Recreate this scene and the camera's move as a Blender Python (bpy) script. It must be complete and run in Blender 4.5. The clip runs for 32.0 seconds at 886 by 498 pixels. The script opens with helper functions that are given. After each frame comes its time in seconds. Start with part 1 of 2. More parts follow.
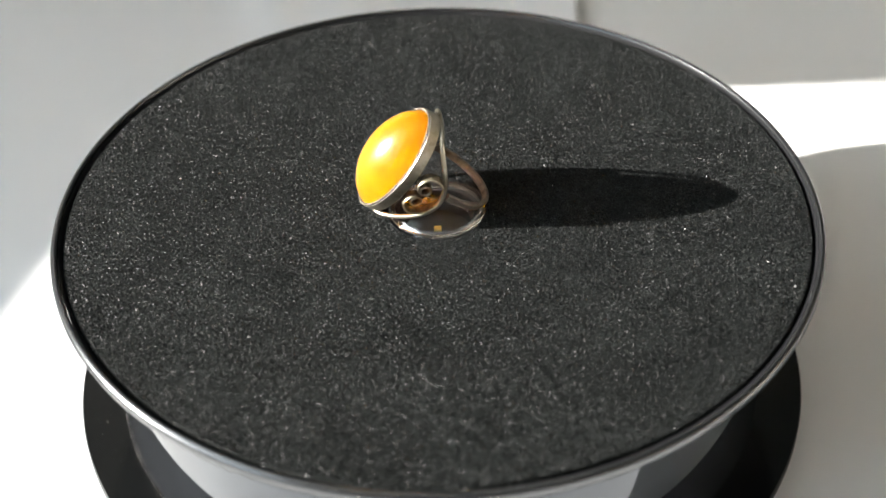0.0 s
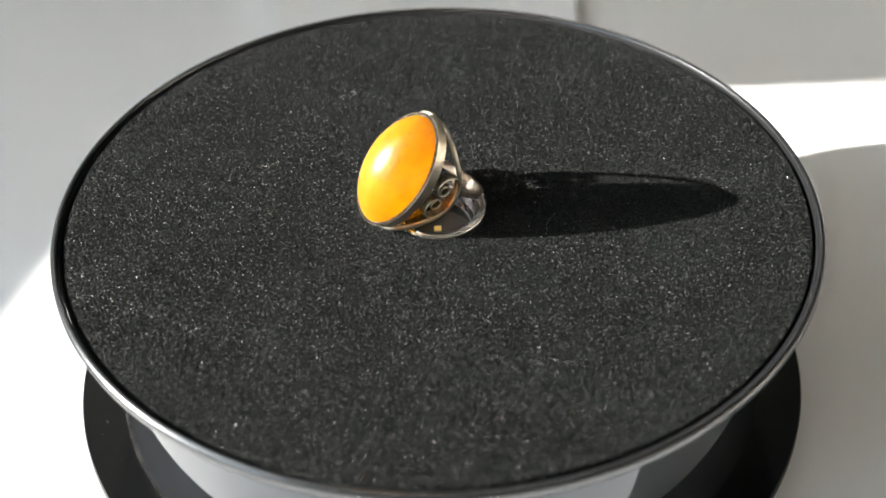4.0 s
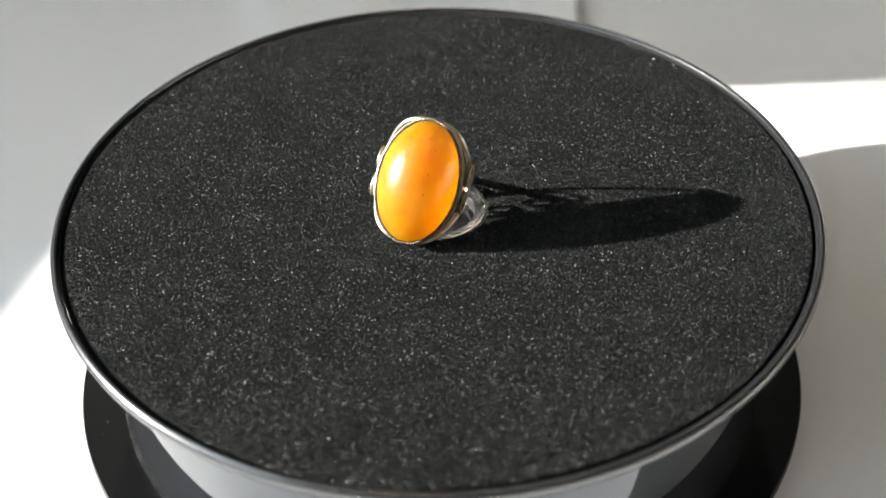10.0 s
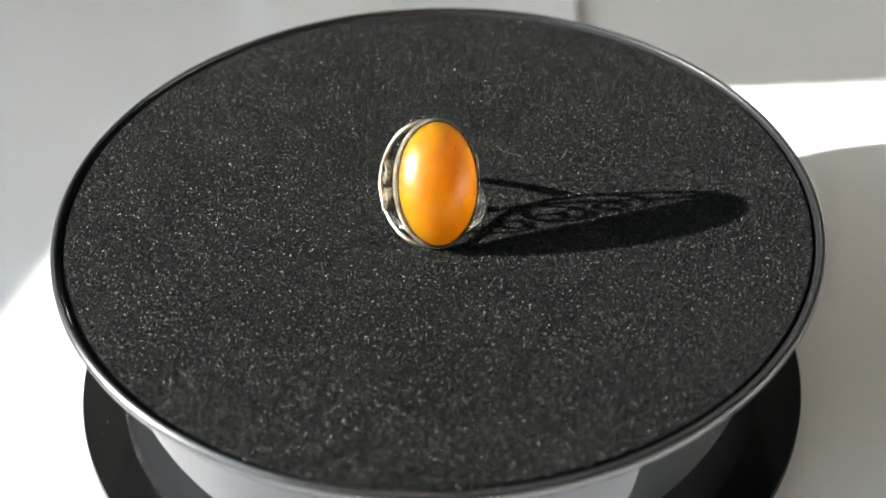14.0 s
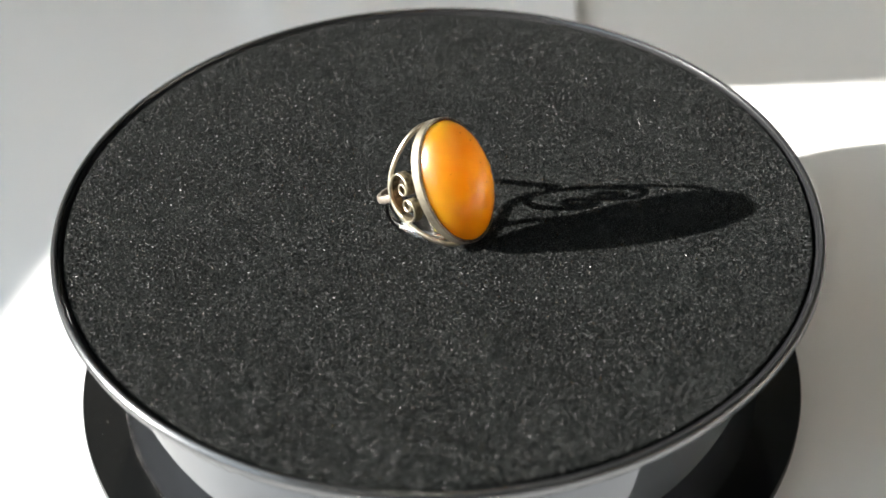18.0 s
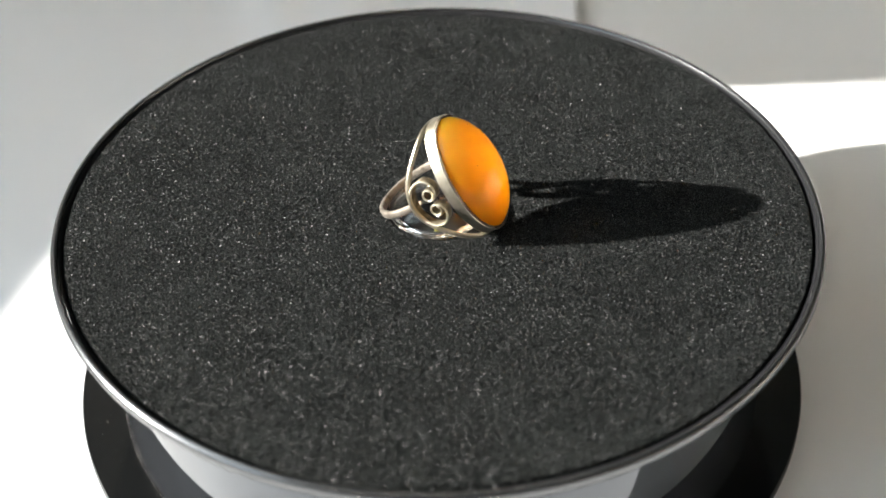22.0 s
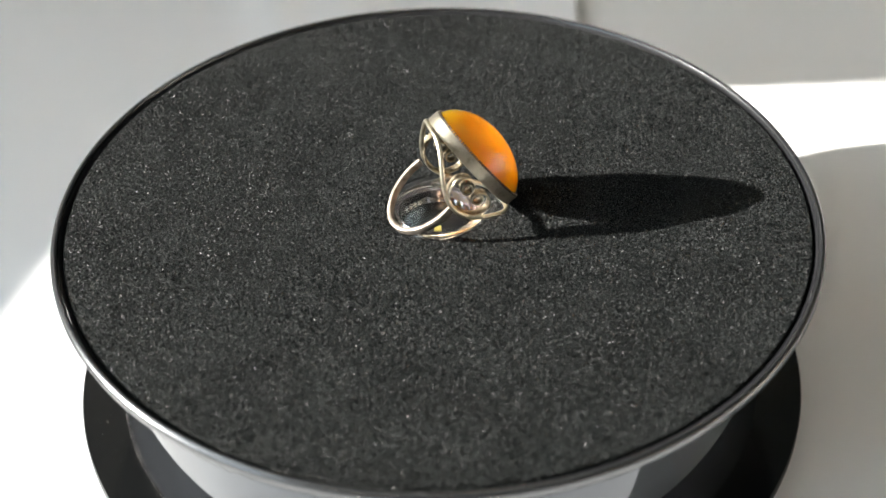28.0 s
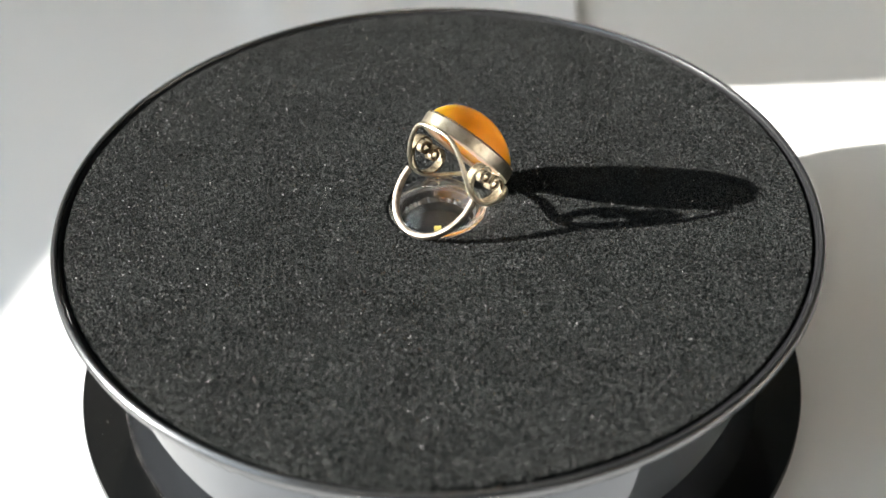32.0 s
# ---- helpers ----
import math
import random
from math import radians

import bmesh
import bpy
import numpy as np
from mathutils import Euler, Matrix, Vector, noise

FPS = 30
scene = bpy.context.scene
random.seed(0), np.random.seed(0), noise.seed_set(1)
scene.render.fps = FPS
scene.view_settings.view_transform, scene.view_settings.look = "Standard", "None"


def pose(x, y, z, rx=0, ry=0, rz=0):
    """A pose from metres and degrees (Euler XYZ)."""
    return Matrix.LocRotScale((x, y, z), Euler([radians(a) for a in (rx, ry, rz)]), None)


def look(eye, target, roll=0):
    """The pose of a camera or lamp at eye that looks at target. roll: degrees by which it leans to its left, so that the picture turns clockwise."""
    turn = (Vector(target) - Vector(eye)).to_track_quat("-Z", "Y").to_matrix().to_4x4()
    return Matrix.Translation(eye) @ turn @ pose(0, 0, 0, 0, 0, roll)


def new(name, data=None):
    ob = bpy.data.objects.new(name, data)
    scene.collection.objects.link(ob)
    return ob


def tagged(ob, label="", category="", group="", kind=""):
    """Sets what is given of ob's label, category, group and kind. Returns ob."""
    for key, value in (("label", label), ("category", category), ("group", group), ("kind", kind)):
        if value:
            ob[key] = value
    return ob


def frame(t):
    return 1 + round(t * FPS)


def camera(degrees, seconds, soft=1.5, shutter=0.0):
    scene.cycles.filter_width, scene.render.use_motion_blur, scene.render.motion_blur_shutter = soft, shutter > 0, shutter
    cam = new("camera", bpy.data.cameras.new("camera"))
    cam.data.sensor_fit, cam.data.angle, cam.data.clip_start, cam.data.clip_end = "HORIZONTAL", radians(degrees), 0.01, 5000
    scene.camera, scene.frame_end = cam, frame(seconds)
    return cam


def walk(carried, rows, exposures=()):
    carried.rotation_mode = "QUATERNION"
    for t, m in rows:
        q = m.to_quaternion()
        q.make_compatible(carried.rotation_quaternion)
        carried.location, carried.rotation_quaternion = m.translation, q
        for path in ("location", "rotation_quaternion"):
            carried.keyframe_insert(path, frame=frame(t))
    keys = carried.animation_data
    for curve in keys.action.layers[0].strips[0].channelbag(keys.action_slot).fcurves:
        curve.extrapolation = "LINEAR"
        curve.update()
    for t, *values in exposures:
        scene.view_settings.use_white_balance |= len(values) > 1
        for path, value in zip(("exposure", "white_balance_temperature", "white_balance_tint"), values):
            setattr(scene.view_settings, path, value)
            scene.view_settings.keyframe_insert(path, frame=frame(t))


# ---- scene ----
# One unit of length is a metre; the origin is the middle of the pad's top.
cam = camera(32.385, 32.0, soft=1.6)
cam.data.dof.use_dof = True
cam.data.dof.focus_distance = 0.370
cam.data.dof.aperture_fstop = 11.0
EYE = Vector((0.0, -0.29010, 0.23004))
AIM = EYE + Vector((0.003078, 0.765866, -0.642993))
walk(cam, [(0.0, look(EYE, AIM, -1.275)), (32.0, look(EYE, AIM, -1.275))],
     exposures=[(0.0, 2.52), (8.0, 2.46), (14.0, 2.51), (24.0, 2.56), (29.0, 2.56), (32.0, 2.56)])

TURN = 6.803          # degrees a second, anticlockwise from above
TABLE_Z = -0.0540

# ---- world, sun, window light, exposure ----
SUN_AZ, SUN_EL = 181.2, 19.8
world = bpy.data.worlds.new("world")
scene.world = world
world.use_nodes = True
wn = world.node_tree
sky = wn.nodes.new("ShaderNodeTexSky")
sky.sky_type, sky.sun_disc = "NISHITA", False
sky.sun_elevation, sky.sun_rotation = radians(SUN_EL), radians(90 - SUN_AZ)
wn.nodes["Background"].inputs["Strength"].default_value = 0.05
wn.links.new(sky.outputs["Color"], wn.nodes["Background"].inputs["Color"])

sun = new("sun", bpy.data.lights.new("sun", "SUN"))
sun.data.energy, sun.data.angle, sun.data.color = 5.0, radians(0.53), (1.0, 0.965, 0.91)
s_dir = Vector((math.cos(radians(SUN_AZ)) * math.cos(radians(SUN_EL)),
                math.sin(radians(SUN_AZ)) * math.cos(radians(SUN_EL)), math.sin(radians(SUN_EL))))
sun.matrix_world = look(s_dir * 3, (0, 0, 0))

# window wall: runs along U, faces the room along N
U_DIR, N_DIR = Vector((0.316, 0.949, 0)), Vector((0.949, -0.316, 0))
WALL_O = Vector((-0.563, 0.038, 0))       # a point of its inner face
SILL_Z, HEAD_Z = 0.109, 1.25
U0, U1 = -1.30, 0.080                     # the opening's ends along U
WALL_T = 0.14
win = new("window_light", bpy.data.lights.new("window_light", "AREA"))
win.data.shape, win.data.size, win.data.size_y = "RECTANGLE", U1 - U0 - 0.02, HEAD_Z - SILL_Z - 0.02
win.data.energy, win.data.color = 1.65, (0.80, 0.98, 1.06)
w_mid = WALL_O + U_DIR * ((U0 + U1) / 2) - N_DIR * 0.135 + Vector((0, 0, (SILL_Z + HEAD_Z) / 2))
win.matrix_world = look(w_mid, w_mid + N_DIR)


# ---- materials ----
def material(name, color, rough=0.5, metal=0.0, **more):
    m = bpy.data.materials.new(name)
    m.use_nodes = True
    b = m.node_tree.nodes["Principled BSDF"]
    b.inputs["Base Color"].default_value = (*color, 1)
    b.inputs["Roughness"].default_value = rough
    b.inputs["Metallic"].default_value = metal
    for key, value in more.items():
        b.inputs[key.replace("_", " ")].default_value = value
    return m


def node(m, kind, **values):
    n = m.node_tree.nodes.new(kind)
    for key, value in values.items():
        n.inputs[key.replace("_", " ")].default_value = value
    return n


def wire_up(m, a, out, b, into):
    m.node_tree.links.new(a.outputs[out], b.inputs[into])


def bsdf(m):
    return m.node_tree.nodes["Principled BSDF"]


def grain(m, scale, stops, detail=4.0, rough=0.6, target="Base Color"):
    """A noise in object space through a colour ramp, into an input of the surface."""
    co = node(m, "ShaderNodeTexCoord")
    n = node(m, "ShaderNodeTexNoise", Scale=scale, Detail=detail, Roughness=rough)
    r = node(m, "ShaderNodeValToRGB")
    e = r.color_ramp.elements
    while len(e) < len(stops):
        e.new(0.5)
    for k, (at, c) in enumerate(stops):
        e[k].position = at
        e[k].color = (*c, 1) if len(c) == 3 else c
    wire_up(m, co, "Object", n, "Vector")
    wire_up(m, n, "Fac", r, "Fac")
    wire_up(m, r, "Color", bsdf(m), target)
    return co, n, r


def relief(m, scale, strength, distance, detail=4.0):
    co = node(m, "ShaderNodeTexCoord")
    n = node(m, "ShaderNodeTexNoise", Scale=scale, Detail=detail, Roughness=0.65)
    b = node(m, "ShaderNodeBump", Strength=strength, Distance=distance)
    wire_up(m, co, "Object", n, "Vector")
    wire_up(m, n, "Fac", b, "Height")
    wire_up(m, b, "Normal", bsdf(m), "Normal")
    return b


M_WALL = material("wall_paint", (0.67, 0.68, 0.67), 0.8)
grain(M_WALL, 3.0, [(0.3, (0.64, 0.65, 0.64)), (0.7, (0.70, 0.71, 0.70))])
relief(M_WALL, 400, 0.2, 0.001)
# warm tone chosen for the light it throws back on the table's right
M_WALL_BOUNCE = material("brown_paint", (0.73, 0.675, 0.62), 0.8)
grain(M_WALL_BOUNCE, 3.0, [(0.3, (0.70, 0.645, 0.59)), (0.7, (0.76, 0.705, 0.65))])
M_WALL_DEEP = material("dark_brown_paint", (0.20, 0.175, 0.15), 0.7)
grain(M_WALL_DEEP, 3.0, [(0.3, (0.17, 0.15, 0.13)), (0.7, (0.23, 0.20, 0.17))])
M_FLOOR = material("floor_boards", (0.30, 0.22, 0.15), 0.5)
grain(M_FLOOR, 6.0, [(0.3, (0.24, 0.17, 0.11)), (0.7, (0.36, 0.27, 0.19))])
M_TABLE = material("white_table", (0.84, 0.84, 0.835), 0.42)
grain(M_TABLE, 9.0, [(0.3, (0.825, 0.825, 0.82)), (0.7, (0.855, 0.855, 0.85))])
relief(M_TABLE, 900, 0.05, 0.0004)
M_CLOTH = material("white_cloth", (0.845, 0.84, 0.845), 0.9)
relief(M_CLOTH, 2500, 0.3, 0.0003)

M_FELT = material("black_foam", (0.02, 0.02, 0.02), 0.27, 0.0, Specular_IOR_Level=0.058, Sheen_Weight=0.045, Sheen_Roughness=0.35)


def vec(m, operation):
    n = m.node_tree.nodes.new("ShaderNodeVectorMath")
    n.operation = operation
    return n


def foam():
    """Open-celled black foam: each crumb has its own grey and its own tilt, so that some glint, with broad uneven wear over it."""
    m = M_FELT
    tie = m.node_tree.links.new
    co = node(m, "ShaderNodeTexCoord")
    crumb = node(m, "ShaderNodeTexVoronoi", Scale=5700.0)
    wear = node(m, "ShaderNodeTexNoise", Scale=45.0, Detail=4.0, Roughness=0.6)
    wire_up(m, co, "Object", crumb, "Vector")
    wire_up(m, co, "Object", wear, "Vector")
    split = node(m, "ShaderNodeSeparateColor")
    wire_up(m, crumb, "Color", split, "Color")
    ramp = node(m, "ShaderNodeValToRGB")
    e = ramp.color_ramp.elements
    e.new(0.5), e.new(0.5)
    # the palest stop paints extra sparkle into the crumbs' colour
    for k, (at, c) in enumerate(((0.0, (0.0034, 0.0043, 0.0041)), (0.70, (0.0060, 0.0071, 0.0068)), (0.93, (0.0125, 0.0138, 0.0137)), (1.0, (0.064, 0.067, 0.066)))):
        e[k].position, e[k].color = at, (*c, 1)
    wire_up(m, split, "Red", ramp, "Fac")
    broad = node(m, "ShaderNodeMapRange")
    broad.inputs["From Min"].default_value, broad.inputs["From Max"].default_value = 0.3, 0.7
    broad.inputs["To Min"].default_value, broad.inputs["To Max"].default_value = 0.7, 1.3
    wire_up(m, wear, "Fac", broad, "Value")
    dull = vec(m, "SCALE")
    wire_up(m, ramp, "Color", dull, 0)
    tie(broad.outputs["Result"], dull.inputs["Scale"])
    tie(dull.outputs["Vector"], bsdf(m).inputs["Base Color"])
    off = vec(m, "SUBTRACT")
    off.inputs[1].default_value = (0.5, 0.5, 0.5)
    wire_up(m, crumb, "Color", off, 0)
    lean = vec(m, "SCALE")
    lean.inputs["Scale"].default_value = 2.8
    tie(off.outputs["Vector"], lean.inputs[0])
    tilted = vec(m, "ADD")
    tie(lean.outputs["Vector"], tilted.inputs[0])
    wire_up(m, co, "Normal", tilted, 1)
    unit = vec(m, "NORMALIZE")
    tie(tilted.outputs["Vector"], unit.inputs[0])
    out = m.node_tree.nodes.new("ShaderNodeVectorTransform")
    out.vector_type, out.convert_from, out.convert_to = "NORMAL", "OBJECT", "WORLD"
    tie(unit.outputs["Vector"], out.inputs["Vector"])
    tie(out.outputs["Vector"], bsdf(m).inputs["Normal"])


foam()
M_RIM = material("silver_rim", (0.085, 0.088, 0.092), 0.25, 0.9)
grain(M_RIM, 900.0, [(0.3, (0.078, 0.081, 0.085)), (0.7, (0.094, 0.097, 0.101))], 3.0)
M_BODY = material("grey_body", (0.064, 0.070, 0.078), 0.04, 0.85)
M_BLACK = material("black_gloss", (0.0045, 0.0048, 0.0048), 0.12, 0.0, Specular_IOR_Level=0.22)
M_GLASS = material("clear_acrylic", (0.98, 0.98, 0.98), 0.02, 0.0, Transmission_Weight=1.0, IOR=1.38)
M_CUP = material("dark_board", (0.006, 0.006, 0.007), 0.6, 0.0, Specular_IOR_Level=0.2)
M_CHROME = material("chrome_reflector", (0.60, 0.60, 0.61), 0.08, 1.0)
M_CHIP = material("yellow_phosphor", (0.80, 0.68, 0.18), 0.5)
M_SILVER = material("old_silver", (0.50, 0.46, 0.37), 0.35, 1.0)
grain(M_SILVER, 330.0, [(0.30, (0.31, 0.275, 0.20)), (0.46, (0.48, 0.44, 0.345)), (0.7, (0.62, 0.58, 0.475))], 7.0, 0.7)
relief(M_SILVER, 2500, 0.25, 0.00006)
M_DULL = material("tarnished_silver", (0.40, 0.35, 0.25), 0.72, 0.8)
grain(M_DULL, 600.0, [(0.40, (0.045, 0.036, 0.022)), (0.52, (0.16, 0.135, 0.09)), (0.68, (0.33, 0.29, 0.21))], 6.0, 0.7)
relief(M_DULL, 3000, 0.5, 0.0001)
M_AMBER = material("amber", (0.80, 0.29, 0.01), 0.45, 0.0, Specular_IOR_Level=0.0, Subsurface_Weight=1.0, Subsurface_Radius=(0.010, 0.008, 0.0015), Subsurface_Scale=1.0, Subsurface_Anisotropy=0.6)


def cloudy_amber():
    """Cloudy amber: most light passes into the stone and leaves it elsewhere, with drifts of a deeper orange; over it a polished skin."""
    m = M_AMBER
    tie = m.node_tree.links.new
    co, cloud, _ = grain(m, 110.0, [(0.36, (0.88, 0.385, 0.009)), (0.50, (0.90, 0.42, 0.011)), (0.64, (0.91, 0.455, 0.013))], 3.0, 0.5)
    deep = node(m, "ShaderNodeValToRGB")
    e = deep.color_ramp.elements
    e[0].position, e[0].color = 0.40, (0.98, 0.515, 0.010, 1)
    e[1].position, e[1].color = 0.60, (1.0, 0.605, 0.016, 1)
    wire_up(m, cloud, "Fac", deep, "Fac")
    thin = node(m, "ShaderNodeBsdfTranslucent")
    wire_up(m, deep, "Color", thin, "Color")
    body = node(m, "ShaderNodeMixShader", Fac=0.82)
    tie(bsdf(m).outputs["BSDF"], body.inputs[1])
    tie(thin.outputs["BSDF"], body.inputs[2])
    skin = node(m, "ShaderNodeBsdfGlossy", Roughness=0.27)
    edge = node(m, "ShaderNodeFresnel", IOR=1.5)
    polish = node(m, "ShaderNodeMixShader")
    tie(edge.outputs["Fac"], polish.inputs[0])
    tie(body.outputs["Shader"], polish.inputs[1])
    tie(skin.outputs["BSDF"], polish.inputs[2])
    tie(polish.outputs["Shader"], m.node_tree.nodes["Material Output"].inputs["Surface"])


cloudy_amber()
M_BACK = material("copper_toned_silver", (0.60, 0.42, 0.29), 0.5, 1.0)
grain(M_BACK, 330.0, [(0.32, (0.46, 0.31, 0.20)), (0.65, (0.64, 0.46, 0.33))], 6.0, 0.7)
relief(M_BACK, 2500, 0.3, 0.00006)
M_OXIDE = material("oxidised_silver", (0.05, 0.042, 0.03), 0.55, 0.6)
M_BEAD = material("worn_silver_beads", (0.42, 0.37, 0.27), 0.5, 1.0)
grain(M_BEAD, 500.0, [(0.40, (0.06, 0.046, 0.03)), (0.62, (0.22, 0.195, 0.15))], 5.0, 0.7)
M_SHANK = material("rubbed_silver", (0.42, 0.37, 0.31), 0.58, 1.0)
grain(M_SHANK, 420.0, [(0.32, (0.11, 0.09, 0.07)), (0.5, (0.22, 0.195, 0.165)), (0.7, (0.28, 0.25, 0.215))], 6.0, 0.7)
relief(M_SHANK, 2500, 0.3, 0.00006)
M_INCLUSION = material("inclusion", (0.25, 0.08, 0.02), 0.9, 0.0, Specular_IOR_Level=0.0)
M_LINT = material("lint", (0.42, 0.41, 0.40), 0.9)


# ---- mesh helpers ----
def part(name, bm, mat, parent=None, label="", smooth=True):
    me = bpy.data.meshes.new(name)
    bm.to_mesh(me)
    bm.free()
    me.materials.append(mat)
    if smooth:
        for f in me.polygons:
            f.use_smooth = True
        me.set_sharp_from_angle(angle=radians(38))
    ob = new(name, me)
    ob.parent = parent
    if label:
        ob["label"] = label
    return ob


def lathe(profile, seg=160, closed=True):
    """Turn a profile of (radius, height) about z. closed joins its end to its start."""
    bm = bmesh.new()
    rings = []
    for r, z in profile:
        if r < 1e-7:
            rings.append([bm.verts.new((0, 0, z))])
        else:
            rings.append([bm.verts.new((r * math.cos(2 * math.pi * k / seg), r * math.sin(2 * math.pi * k / seg), z))
                          for k in range(seg)])
    pairs = list(zip(rings, rings[1:] + ([rings[0]] if closed else [])))
    for a, b in pairs:
        if len(a) == 1 and len(b) == 1:
            continue
        for k in range(seg):
            j = (k + 1) % seg
            vs = [a[k % len(a)], a[j % len(a)], b[j % len(b)], b[k % len(b)]]
            vs = list(dict.fromkeys(vs))
            if len(vs) > 2:
                bm.faces.new(vs)
    bmesh.ops.recalc_face_normals(bm, faces=bm.faces)
    return bm


def box(bm, x0, x1, y0, y1, z0, z1, m=None):
    vs = [bm.verts.new((x, y, z)) for x in (x0, x1) for y in (y0, y1) for z in (z0, z1)]
    if m is not None:
        for v in vs:
            v.co = m @ v.co
    for q in ((0, 1, 3, 2), (4, 6, 7, 5), (0, 4, 5, 1), (2, 3, 7, 6), (0, 2, 6, 4), (1, 5, 7, 3)):
        bm.faces.new([vs[k] for k in q])


def slab(name, x0, x1, y0, y1, z0, z1, mat, parent=None, bevel=0.0, m=None):
    bm = bmesh.new()
    box(bm, x0, x1, y0, y1, z0, z1, m)
    bmesh.ops.recalc_face_normals(bm, faces=bm.faces)
    if bevel:
        bmesh.ops.bevel(bm, geom=bm.edges[:], offset=bevel, segments=2, affect="EDGES", profile=0.5)
    return part(name, bm, mat, parent, smooth=False)


def sweep(path, section, closed=False, side=None, bm=None):
    """Carry a closed section of (a, b) along a path. a lies along side(k) (or a carried normal), b across it."""
    bm = bm or bmesh.new()
    n = len(path)
    rings, last = [], None
    for k, p in enumerate(path):
        before = path[(k - 1) % n] if closed or k else path[k]
        after = path[(k + 1) % n] if closed or k < n - 1 else path[k]
        t = (after - before).normalized()
        if side is not None:
            u = Vector(side(k))
        else:
            u = last if last is not None else Vector((0.31, 0.2, 0.93))
        u = (u - t * u.dot(t)).normalized()
        last = u
        w = t.cross(u)
        rings.append([bm.verts.new(p + u * a + w * b) for a, b in section])
    m = len(section)
    for k in range(n if closed else n - 1):
        ra, rb = rings[k], rings[(k + 1) % n]
        for j in range(m):
            bm.faces.new((ra[j], ra[(j + 1) % m], rb[(j + 1) % m], rb[j]))
    if not closed:
        bm.faces.new(rings[0])
        bm.faces.new(rings[-1])
    bmesh.ops.recalc_face_normals(bm, faces=bm.faces)
    return bm


def round_section(r, n=10):
    return [(r * math.cos(2 * math.pi * k / n), r * math.sin(2 * math.pi * k / n)) for k in range(n)]


def strip_section(a, b, c):
    """A flat strip a by b (half sizes) with corners rounded by c."""
    pts = []
    for sx, sy, start in ((1, 1, 0), (-1, 1, 90), (-1, -1, 180), (1, -1, 270)):
        for d in (0, 45, 90):
            an = radians(start + d)
            pts.append((sx * (a - c) + c * math.cos(an), sy * (b - c) + c * math.sin(an)))
    return pts


# ---- room ----
def room():
    wall_m = Matrix.Translation(WALL_O) @ Matrix(((N_DIR.x, U_DIR.x, 0, 0), (N_DIR.y, U_DIR.y, 0, 0), (0, 0, 1, 0), (0, 0, 0, 1)))
    z0, z1 = -0.80, 1.75
    bm = bmesh.new()
    box(bm, -WALL_T, 0, -2.6, U0, z0, z1, wall_m)
    box(bm, -WALL_T, 0, U1, 2.6, z0, z1, wall_m)
    box(bm, -WALL_T, 0, U0, U1, z0, SILL_Z, wall_m)
    box(bm, -WALL_T, 0, U0, U1, HEAD_Z, z1, wall_m)
    bmesh.ops.recalc_face_normals(bm, faces=bm.faces)
    tagged(part("wall_west", bm, M_WALL, smooth=False), "plain painted wall with a wide window opening", "wall", kind="structure")
    # unseen wall, added as a warm reflector
    tagged(slab("wall_east", 2.0, 2.12, -2.3, 2.4, z0, z1, M_WALL_BOUNCE), "unseen pale brown wall added to bounce warm light onto the table", "wall", kind="structure")
    tagged(slab("wall_north", -0.9, 2.3, 2.28, 2.4, z0, z1, M_WALL), "plain painted wall", "wall", kind="structure")
    # unseen wall, kept dark so that shadows get little fill
    tagged(slab("wall_south", -1.6, 2.3, -2.3, -2.18, z0, z1, M_WALL_DEEP), "unseen dark brown wall added to hold back fill light", "wall", kind="structure")
    tagged(slab("floor", -1.8, 2.5, -2.5, 2.6, z0 - 0.1, z0, M_FLOOR), "brown wooden floor", "floor", kind="structure")
    tagged(slab("ceiling", -1.8, 2.5, -2.5, 2.6, z1, z1 + 0.1, M_WALL), "plain painted ceiling", "ceiling", kind="structure")


def table():
    t = tagged(new("table"), "plain white satin table under the turntable", "table")
    t.location = (0.2, 0.1, -0.80)
    slab("tabletop", -0.62, 0.75, -0.75, 0.75, 0.80 + TABLE_Z - 0.0305, 0.80 + TABLE_Z - 0.0005, M_TABLE, t, 0.002)
    for x in (-0.5, 0.63):
        for y in (-0.68, 0.68):
            slab("leg", x - 0.025, x + 0.025, y - 0.025, y + 0.025, 0, 0.80 + TABLE_Z - 0.0305, M_TABLE, t, 0.002)


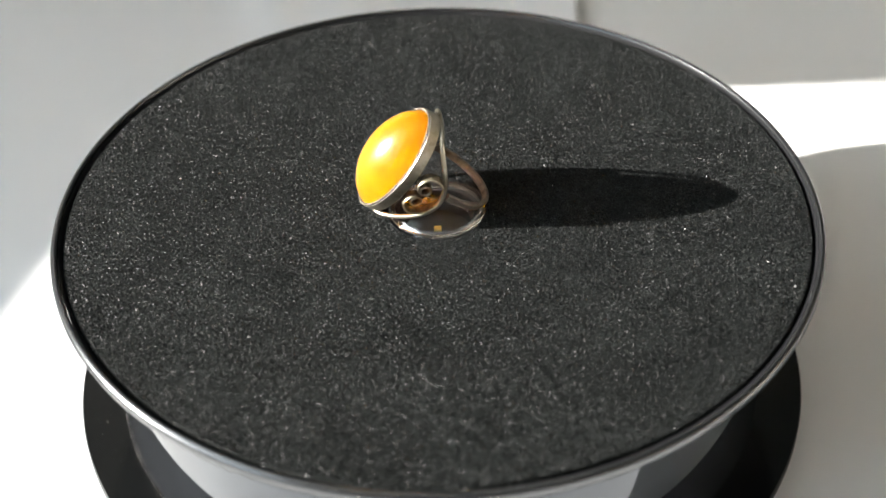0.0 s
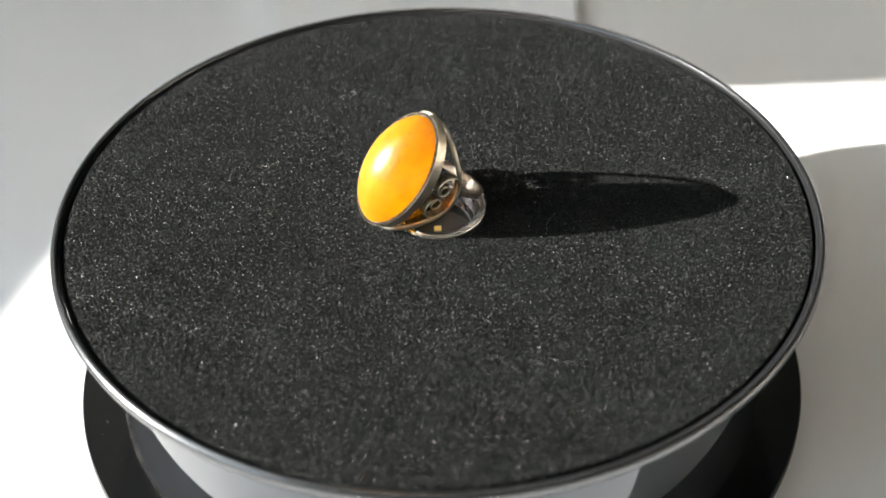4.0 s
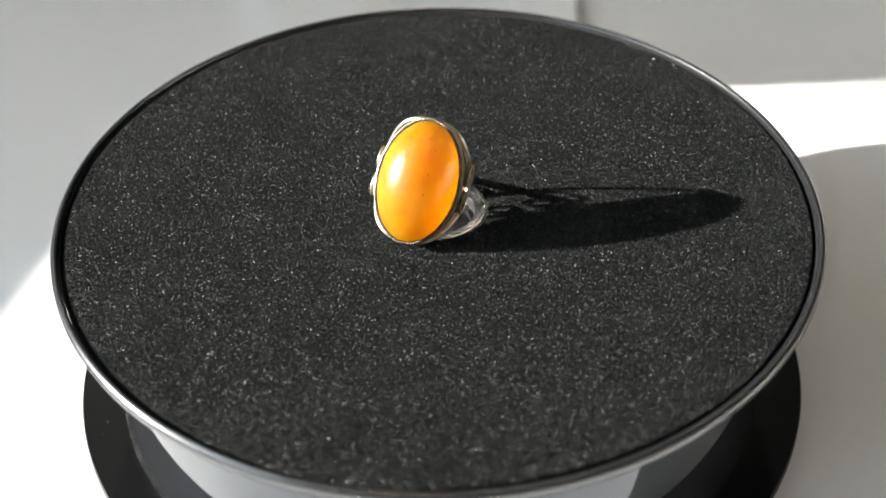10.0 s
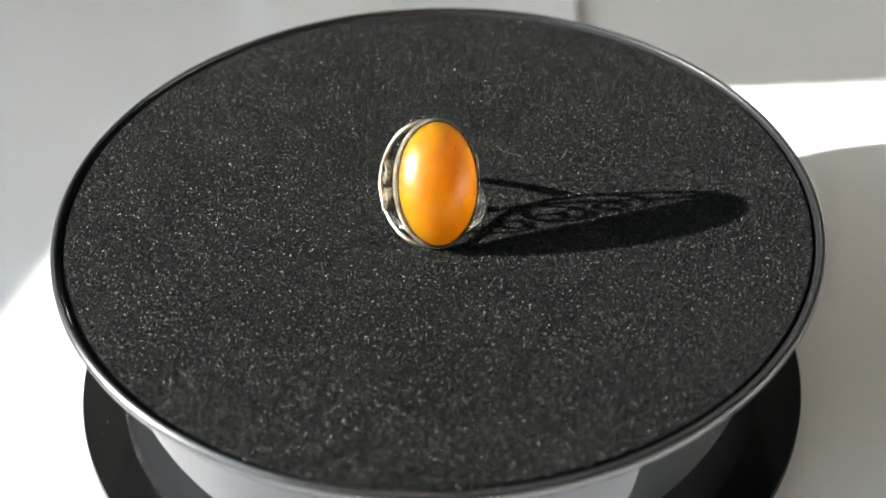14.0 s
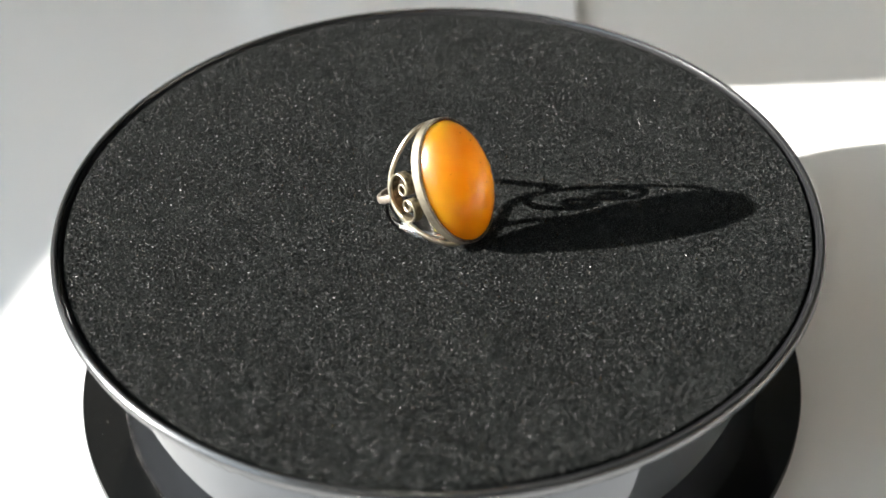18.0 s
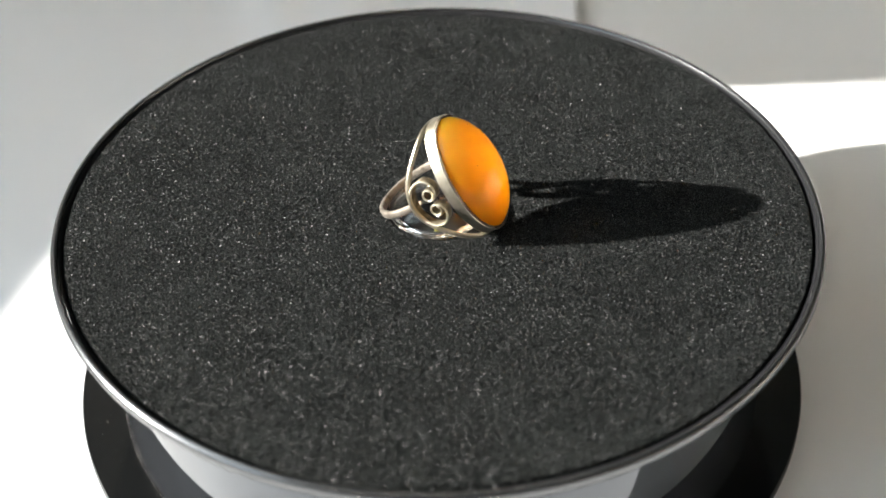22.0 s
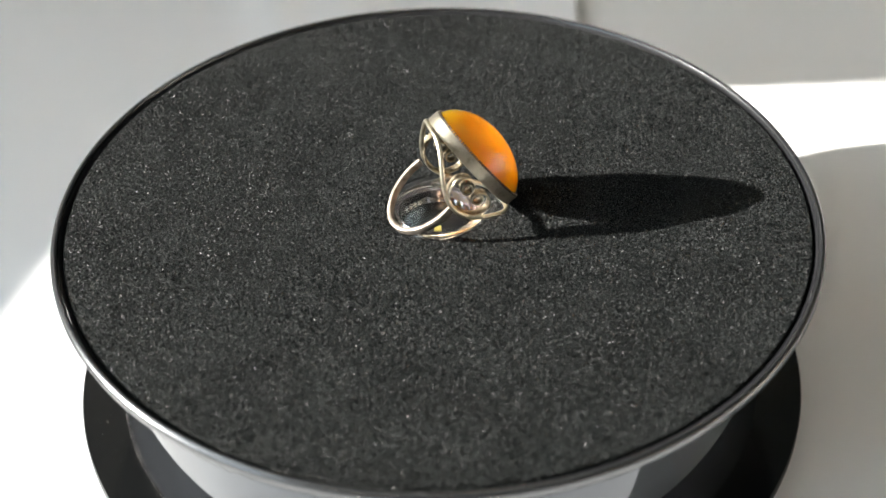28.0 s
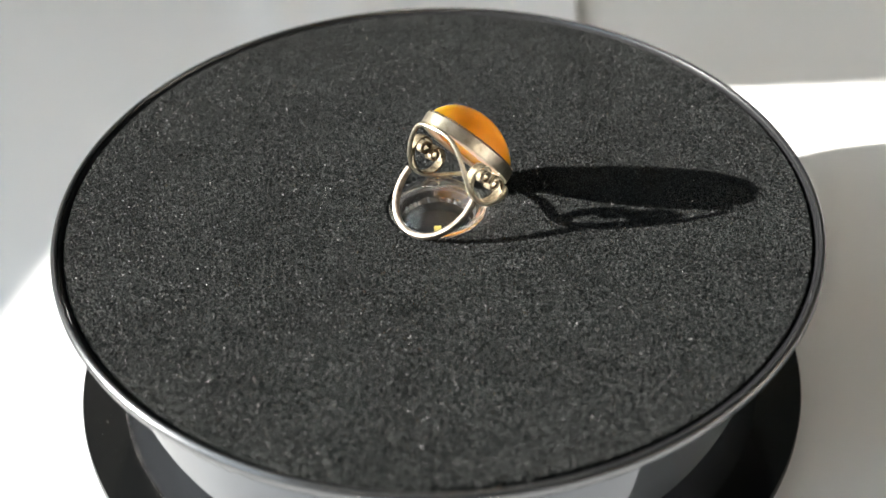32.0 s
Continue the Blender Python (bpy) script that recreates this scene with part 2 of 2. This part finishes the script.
def cloth():
    """A white cloth spread over part of the table, under the turntable; it is rumpled behind it."""
    bm = bmesh.new()
    xs = [-0.40, -0.30, -0.22, -0.16, -0.12] + [-0.10 + 0.151 * k / 75 for k in range(76)]
    ys = [0.0, 0.06, 0.09] + [0.11 + 0.34 * k / 60 for k in range(61)] + [0.60, 0.80]
    grid = []
    for x in xs:
        row = []
        for y in ys:
            back = min(1.0, max(0.0, (y - 0.115) / 0.07)) ** 2
            h = 0.0
            for x0, lean, wide, tall in ((-0.056, -0.25, 0.010, 0.0035), (-0.030, -0.45, 0.016, 0.0040), (0.004, 0.1, 0.020, 0.0022), (0.033, 0.05, 0.016, 0.0030)):
                h += tall * math.exp(-((x - x0 - lean * (y - 0.18)) / wide) ** 2)
            lift = 0.0045 * min(1.0, max(0.0, (x - 0.022) / 0.029)) ** 1.5
            row.append(bm.verts.new((x, y, TABLE_Z + back * (h + lift))))
        grid.append(row)
    for ra, rb in zip(grid, grid[1:]):
        for j in range(len(ys) - 1):
            bm.faces.new((ra[j], rb[j], rb[j + 1], ra[j + 1]))
    ob = part("cloth", bm, M_CLOTH)
    so = ob.modifiers.new("thickness", "SOLIDIFY")
    so.thickness, so.offset = 0.0004, -1
    tagged(ob, "thin white cloth spread on the table, rumpled behind the turntable", "cloth")


# ---- turntable ----
def foam_disc(hole_r, pad_r):
    """A foam ring whose top is broken into fine crumbs."""
    rng = np.random.default_rng(7)
    step = 0.00030
    n = int(pad_r / step) + 2
    bm = bmesh.new()
    verts, grid = [], {}
    for i in range(-n, n + 1):
        for j in range(-int(n / 0.9) - 1, int(n / 0.9) + 2):
            x, y = i * step + (step / 2 if j % 2 else 0), j * step * 0.9
            r = math.hypot(x, y)
            if hole_r + step <= r <= pad_r - step:
                dx, dy, dz = rng.normal(0, 1, 3)
                grid[i, j] = bm.verts.new((x + dx * step * 0.2, y + dy * step * 0.2, -0.00014 + dz * 0.00005))
    for (i, j), v in grid.items():
        a, c, d = grid.get((i + 1, j)), grid.get((i, j + 1)), grid.get((i + 1, j + 1))
        if j % 2 == 0:
            if a and c:
                bm.faces.new((v, a, c))
            if a and c and d:
                bm.faces.new((a, d, c))
        else:
            if a and d:
                bm.faces.new((v, a, d))
            if c and d:
                bm.faces.new((v, d, c))
    # sides and underside
    seg = 200
    rings = []
    for r, z in ((hole_r + 3.5 * step, -0.0004), (hole_r + 0.0006, -0.0001), (hole_r, -0.0006), (hole_r, -0.0022), (pad_r, -0.0022), (pad_r, -0.0009), (pad_r - 0.0005, -0.0005), (pad_r - 3.5 * step, -0.0004)):
        rings.append([bm.verts.new((r * math.cos(2 * math.pi * k / seg), r * math.sin(2 * math.pi * k / seg), z + rng.normal(0, 0.00003))) for k in range(seg)])
    for ra, rb in zip(rings, rings[1:]):
        for k in range(seg):
            bm.faces.new((ra[k], ra[(k + 1) % seg], rb[(k + 1) % seg], rb[k]))
    return bm


def turntable():
    t = tagged(new("turntable"), "round black and silver display turntable on a white table", "turntable")
    t.location = (0, 0, TABLE_Z)
    up = -TABLE_Z

    def shift(profile):
        return [(r, z + up) for r, z in profile]
    part("base_plate", lathe(shift([(0, TABLE_Z), (0.0890, TABLE_Z), (0.0890, -0.0525), (0.0929, -0.0525), (0.0933, -0.0521), (0.0933, -0.0500), (0.0930, -0.0495), (0, -0.0495)]),
                             220, closed=False), M_BLACK, t, "glossy black base plate")
    part("body", lathe(shift([(0.0124, -0.0160), (0.0124, -0.0026), (0.0894, -0.0026), (0.0896, -0.0028), (0.0858, -0.0046), (0.0820, -0.0050),
                              (0.0820, -0.0494), (0.0, -0.0494), (0.0, -0.0160)]), 240, closed=False),
         M_BODY, t, "mirror-smooth silver-grey drum")
    rim = [(0.0906, -0.0024), (0.0908, -0.0034), (0.0914, -0.0033), (0.0922, -0.0025), (0.0926, -0.0013), (0.0925, -0.0004), (0.0921, 0.0002),
           (0.0915, 0.0004), (0.0910, 0.0002), (0.0908, -0.0002)]
    part("rim", lathe(shift(rim), 220), M_RIM, t, "satin silver rim")
    # added black ring: its colour gives the shade on the rim's inner slope
    shade_ring = [(0.0907, -0.0003), (0.0904, -0.0004), (0.0900, -0.0007), (0.0898, -0.0012), (0.0898, -0.0023), (0.0880, -0.0023), (0.0880, -0.0026), (0.0905, -0.0026)]
    part("shade_ring", lathe(shift(shade_ring), 220), M_CUP, t, "added black ring, darkening the rim's shaded inner slope down to the pad")
    pad_r, hole_r = 0.0896, 0.0121
    pad = part("pad", foam_disc(hole_r, pad_r), M_FELT, t, "sparkling black foam pad", smooth=False)
    pad.location = (0, 0, up)
    lamp = part("lamp_housing", lathe(shift([(0, -0.0095), (0.0120, -0.0095), (0.0120, -0.0012), (0.0092, -0.0012), (0.0090, -0.0014), (0.0086, -0.0081), (0, -0.0081)]), 64, closed=False),
                M_CUP, t, "dark round lamp well in the middle")
    # bright fluted reflector cone
    bm = bmesh.new()
    seg = 84
    rows = []
    jig = [random.uniform(-1, 1) for _ in range(seg)]
    for r, z, f in ((0.0082, -0.0050, 0.5), (0.0088, -0.0038, 1.0), (0.0095, -0.0024, 1.0), (0.0102, -0.0014, 0.6), (0.0108, -0.0011, 0.2), (0.0113, -0.0010, 0.0)):
        rows.append([bm.verts.new(((r + 0.00022 * f * jig[k]) * math.cos(2 * math.pi * k / seg), (r + 0.00022 * f * jig[k]) * math.sin(2 * math.pi * k / seg), z + up)) for k in range(seg)])
    for ra, rb in zip(rows, rows[1:]):
        for k in range(seg):
            bm.faces.new((ra[k], ra[(k + 1) % seg], rb[(k + 1) % seg], rb[k]))
    part("reflector", bm, M_CHROME, lamp, "fluted bright reflector", smooth=False)
    slab("chip", -0.0009, 0.0009, -0.0009, 0.0009, up - 0.0081, up - 0.0068, M_CHIP, lamp, 0.0001)["label"] = "small yellow lamp chip"
    dome = [(0.0100, -0.0008), (0.0114, -0.0008), (0.0118, -0.0005), (0.0118, -0.0001)]
    for k in range(1, 19):
        q = math.cos(k / 18 * math.pi / 2)
        dome.append((0.0117 * q, 0.0002 + 0.0060 * (1 - q ** 1.7)))
    for k in range(18, 0, -1):
        q = math.cos(k / 18 * math.pi / 2)
        dome.append((0.0100 * q, 0.0002 + 0.0049 * (1 - q ** 1.7)))
    lens = part("lens", lathe(shift(dome), 96), M_GLASS, t, "clear plastic dome lens")
    lens.visible_shadow = False
    return t, pad


# ---- the ring ----
RING_C = Vector((-0.001508, -0.010211, 0.014858))
RING_R = Matrix(((0.99193, 0.11045, 0.06234), (-0.01403, 0.58407, -0.81158), (-0.12605, 0.80416, 0.58090)))
STONE_A, STONE_B, STONE_H = 0.00930, 0.01430, 0.0070


def amber_ring():
    """A cocktail ring; its own space has the stone's face along z and its length along y, set down by RING_C and RING_R."""
    ring = tagged(new("ring"), "old silver ring with a large oval butterscotch amber stone", "ring")
    at = Matrix.Translation(RING_C) @ RING_R.to_4x4()

    def put(name, bm, mat, label="", parent=None):
        bm.transform(at)
        return part(name, bm, mat, parent or ring, label)

    # stone
    seg, steps = 96, 22
    bm = bmesh.new()
    rows = []
    full = 1.05                    # how far the dome's ellipse runs past the stone's edge
    foot = math.sqrt(full ** 2 - 1)
    for k in range(steps):
        c = math.cos(k / steps * math.pi / 2)
        z = STONE_H * (math.sqrt(full ** 2 - c * c) - foot) / (full - foot)
        lean = 0.0010 * z / STONE_H
        rows.append([bm.verts.new((STONE_A * c * math.cos(2 * math.pi * j / seg), lean + STONE_B * c * math.sin(2 * math.pi * j / seg), z - 0.0002))
                     for j in range(seg)])
    top = bm.verts.new((0, 0.0010, STONE_H - 0.0002))
    low = [bm.verts.new((STONE_A * 0.97 * math.cos(2 * math.pi * j / seg), STONE_B * 0.98 * math.sin(2 * math.pi * j / seg), -0.0027)) for j in range(seg)]
    for ra, rb in zip([low] + rows[:-1], rows):
        for j in range(seg):
            bm.faces.new((ra[j], ra[(j + 1) % seg], rb[(j + 1) % seg], rb[j]))
    for j in range(seg):
        bm.faces.new((rows[-1][j], rows[-1][(j + 1) % seg], top))
    bm.faces.new(low[::-1])
    bmesh.ops.recalc_face_normals(bm, faces=bm.faces)
    stone = put("stone", bm, M_AMBER, "polished oval butterscotch amber cabochon")

    for x, y, s in ((0.0031, 0.0082, 0.00016), (0.0031, 0.0026, 0.00013), (0.0032, -0.0021, 0.00016), (-0.0052, 0.0022, 0.00011), (0.0012, 0.0105, 0.00012)):
        bm = bmesh.new()
        z = STONE_H * math.sqrt(1 - (x / STONE_A) ** 2 - (y / STONE_B) ** 2) - 0.0002
        bmesh.ops.create_icosphere(bm, subdivisions=1, radius=s, matrix=Matrix.Translation((x, y, z)) @ Matrix.Diagonal((1, 1.3, 0.3, 1)))
        put("inclusion", bm, M_INCLUSION, "", stone)

    def oval(a, b, z, n=120):
        return [Vector((a * math.cos(2 * math.pi * k / n), b * math.sin(2 * math.pi * k / n), z)) for k in range(n)]
    # bezel: a strip round the stone
    n = 120
    bm = bmesh.new()
    loops = []
    for da, z in ((0.00010, -0.0006), (0.00062, -0.0006), (0.00066, -0.00046), (0.00074, -0.0005), (0.00077, -0.0008), (0.00074, -0.0027), (0.00079, -0.0032), (0.0003, -0.0034), (-0.0007, -0.0033), (-0.0007, -0.0030), (0.00006, -0.0029)):
        loops.append([bm.verts.new(v) for v in oval(STONE_A + da, STONE_B + da, z, n)])
    for ra, rb in zip(loops, loops[1:] + loops[:1]):
        for j in range(n):
            bm.faces.new((ra[j], ra[(j + 1) % n], rb[(j + 1) % n], rb[j]))
    bmesh.ops.recalc_face_normals(bm, faces=bm.faces)
    bezel = put("bezel", bm, M_SILVER, "silver bezel strip round the stone")
    bm = bmesh.new()
    rims = [[bm.verts.new(v) for v in oval(STONE_A + da, STONE_B + da, z, n)] for da, z in ((-0.0004, -0.00305), (-0.0042, -0.0029), (-0.0042, -0.0032), (-0.0004, -0.00325))]
    for ra, rb in ((rims[0], rims[1]), (rims[1], rims[2]), (rims[2], rims[3]), (rims[3], rims[0])):
        for j in range(n):
            bm.faces.new((ra[j], ra[(j + 1) % n], rb[(j + 1) % n], rb[j]))
    bmesh.ops.recalc_face_normals(bm, faces=bm.faces)
    put("back_flange", bm, M_BACK, "copper-toned flange behind the stone", bezel)
    # beaded edge
    bm = bmesh.new()
    beads = 108
    pts = oval(STONE_A + 0.00036, STONE_B + 0.00039, -0.00022, 720)
    total = [0.0]
    for a, b in zip(pts, pts[1:] + pts[:1]):
        total.append(total[-1] + (b - a).length)
    for k in range(beads):
        want = total[-1] * k / beads
        j = next(q for q in range(len(total)) if total[q] >= want)
        bmesh.ops.create_icosphere(bm, subdivisions=1, radius=0.00033, matrix=Matrix.Translation(pts[j % 720]))
    groove = bmesh.new()
    inner = [groove.verts.new(v) for v in oval(STONE_A - 0.0001, STONE_B - 0.0001, -0.00045, n)]
    outer = [groove.verts.new(v) for v in oval(STONE_A + 0.00064, STONE_B + 0.00064, -0.00052, n)]
    for j in range(n):
        groove.faces.new((inner[j], outer[j], outer[(j + 1) % n], inner[(j + 1) % n]))
    put("groove", groove, M_OXIDE, "blackened groove under the beads", bezel)
    tagged(put("beaded_edge", bm, M_BEAD, "milled row of tiny silver beads", bezel), kind="stuff")

    # wire frame: an oval wire that leaves the bezel at both ends and dips to the shank at the sides
    path = []
    for k in range(140):
        th = 2 * math.pi * k / 140
        c, s = math.cos(th), math.sin(th)
        path.append(Vector((0.0101 * c ** 0.8 if c > 0 else -0.0113 * (-c) ** 0.7, 0.0145 * s, -0.0039 - 0.0082 * abs(c) ** 3.0)))
    put("frame_wire", sweep(path, round_section(0.00058, 10), True, side=lambda k: (0, 0, 1)), M_SILVER, "bowed silver frame wire")

    # scrolls at both sides
    for sx, x0, y0 in ((1, 0.0093, 0.00075), (-1, 0.0099, -0.0004)):
        cz, rr = -0.0068, 0.0029
        left = []
        turns = 1.42
        for k in range(57):
            q = k / 56
            a = math.pi + (1 - q) * -turns * 2 * math.pi
            r = 0.00115 + (rr - 0.00115) * max(0.0, (q - 0.40) / 0.60) ** 1.1
            left.append((-rr + 0.0008 * min(1.0, 1.6 * (1 - q)) + r * math.cos(a), 0.0003 * min(1.0, 1.6 * (1 - q)) + r * math.sin(a)))
        arc = []
        for k in range(1, 24):
            a = math.pi + math.pi * k / 24
            arc.append((2 * rr * math.cos(a), 0.0052 * math.sin(a)))
        right = [(-y, z) for y, z in reversed(left)]
        flat = left + arc + right
        path = [Vector((sx * (x0 + 0.0003 * math.cos(z * 300)), y0 + y, cz + z)) for y, z in flat]
        if sx < 0:
            bm = bmesh.new()
            for k in range(len(left) + 1, len(left) + len(arc) - 1):
                for f in (0, 0.5):
                    bmesh.ops.create_icosphere(bm, subdivisions=1, radius=0.00032, matrix=Matrix.Translation(path[k].lerp(path[k + 1], f) + Vector((-0.00125, 0, -0.0002))))
            tagged(put("granule_row", bm, M_SILVER, "row of tiny silver grains"), kind="stuff")
        scroll = put("scroll", sweep(path, strip_section(0.0011, 0.00022, 0.00008), side=lambda k: (1, 0, 0)), M_DULL, "double tarnished scroll of bent silver strip")
        edge = [p + Vector((sx * 0.0011, 0, 0)) for p in path]
        put("scroll_edge", sweep(edge, round_section(0.00023, 8), side=lambda k: (1, 0, 0)), M_SILVER, "polished outer edge of the scroll", scroll)

    # shank
    path = []
    for k in range(61):
        a = radians(-10) + radians(200) * k / 60
        x, z = -0.0005 + 0.01026 * math.cos(a), -0.01476 - 0.0116 * math.sin(a)
        path.append(Vector((x, 0.00159 + 0.138 * x + 0.019 * (z + 0.013), z)))
    put("shank", sweep(path, strip_section(0.00098, 0.00064, 0.0005), side=lambda k: (0, 1, 0)), M_SHANK, "plain silver shank")
    return ring


def fibre(name, pts, label):
    """A thin curled fibre lying on the pad."""
    path = []
    for k in range(len(pts) - 1):
        a, c = Vector(pts[k]), Vector(pts[k + 1])
        for q in range(6):
            path.append(a.lerp(c, q / 6))
    path.append(Vector(pts[-1]))
    path = [Vector((p.x + 0.0002 * math.sin(k * 0.8), p.y + 0.00015 * math.cos(k * 0.6), 0.0004 + 0.0003 * math.sin(k * 0.5) ** 2)) for k, p in enumerate(path)]
    return tagged(part(name, sweep(path, round_section(0.000014, 5), side=lambda k: (0, 0, 1)), M_LINT), label, "lint", "lint on the pad")


def crumbs(name, spots, parent, label):
    """Fine pale flecks of dust at (x, y, z, size)."""
    bm = bmesh.new()
    for x, y, z, s in spots:
        m = Matrix.Translation((x, y, z)) @ Euler((random.random() * 3, random.random() * 3, random.random() * 3)).to_matrix().to_4x4() @ Matrix.Diagonal((1.6, 0.8, 0.6, 1))
        bmesh.ops.create_icosphere(bm, subdivisions=1, radius=s, matrix=m)
    return tagged(part(name, bm, M_LINT, parent, label), kind="stuff")


# ---- build ----
room()
table()
cloth()
TABLE_TURNER, PAD = turntable()
RING = amber_ring()
LINT = [fibre("lint_fibre", [(0.0185, 0.0215, 0), (0.0210, 0.0178, 0), (0.0246, 0.0142, 0)], "curled pale fibre lying on the black pad"),
        fibre("lint_fibre", [(0.0582, -0.0094, 0), (0.0610, -0.0073, 0), (0.0622, -0.0044, 0)], "short pale fibre lying on the black pad")]
flecks = []
for _ in range(80):
    r, a = 0.0125 + 0.076 * random.random() ** 0.6, random.random() * 2 * math.pi
    flecks.append((r * math.cos(a), r * math.sin(a), 0.0001, random.uniform(0.00004, 0.00013)))
flecks += [(0.0394, 0.0774, 0.0002, 0.00022), (0.0162, 0.0574, 0.0002, 0.00018), (-0.0033, 0.0673, 0.0002, 0.00018)]
crumbs("dust", flecks, PAD, "pale specks of dust")
flecks = [(-0.0846, -0.0215, 0.00456, 0.00014), (-0.0842, -0.0222, 0.00456, 0.0001)]
for _ in range(340):
    a = radians(random.uniform(186, 236))
    r = 0.0822 + abs(random.gauss(0, 0.00018))
    flecks.append((r * math.cos(a), r * math.sin(a), 0.00455, random.uniform(0.00003, 0.00009)))
for _ in range(60):
    a, r = radians(random.uniform(180, 240)), random.uniform(0.0825, 0.0925)
    flecks.append((r * math.cos(a), r * math.sin(a), 0.00453, random.uniform(0.00003, 0.00006)))
crumbs("foot_dust", flecks, TABLE_TURNER, "pale dust gathered along the foot")


def motions():
    times = [float(k) for k in range(33)]
    up = -TABLE_Z
    walk(PAD, [(t, pose(0, 0, up, 0, 0, TURN * (t - 12.5))) for t in times])
    for fibre_thing in LINT:
        walk(fibre_thing, [(t, pose(0, 0, 0, 0, 0, TURN * (t - 12.5))) for t in times])
    walk(RING, [(t, pose(0, 0, 0, 0, 0, TURN * (t - 12.5))) for t in times])


motions()
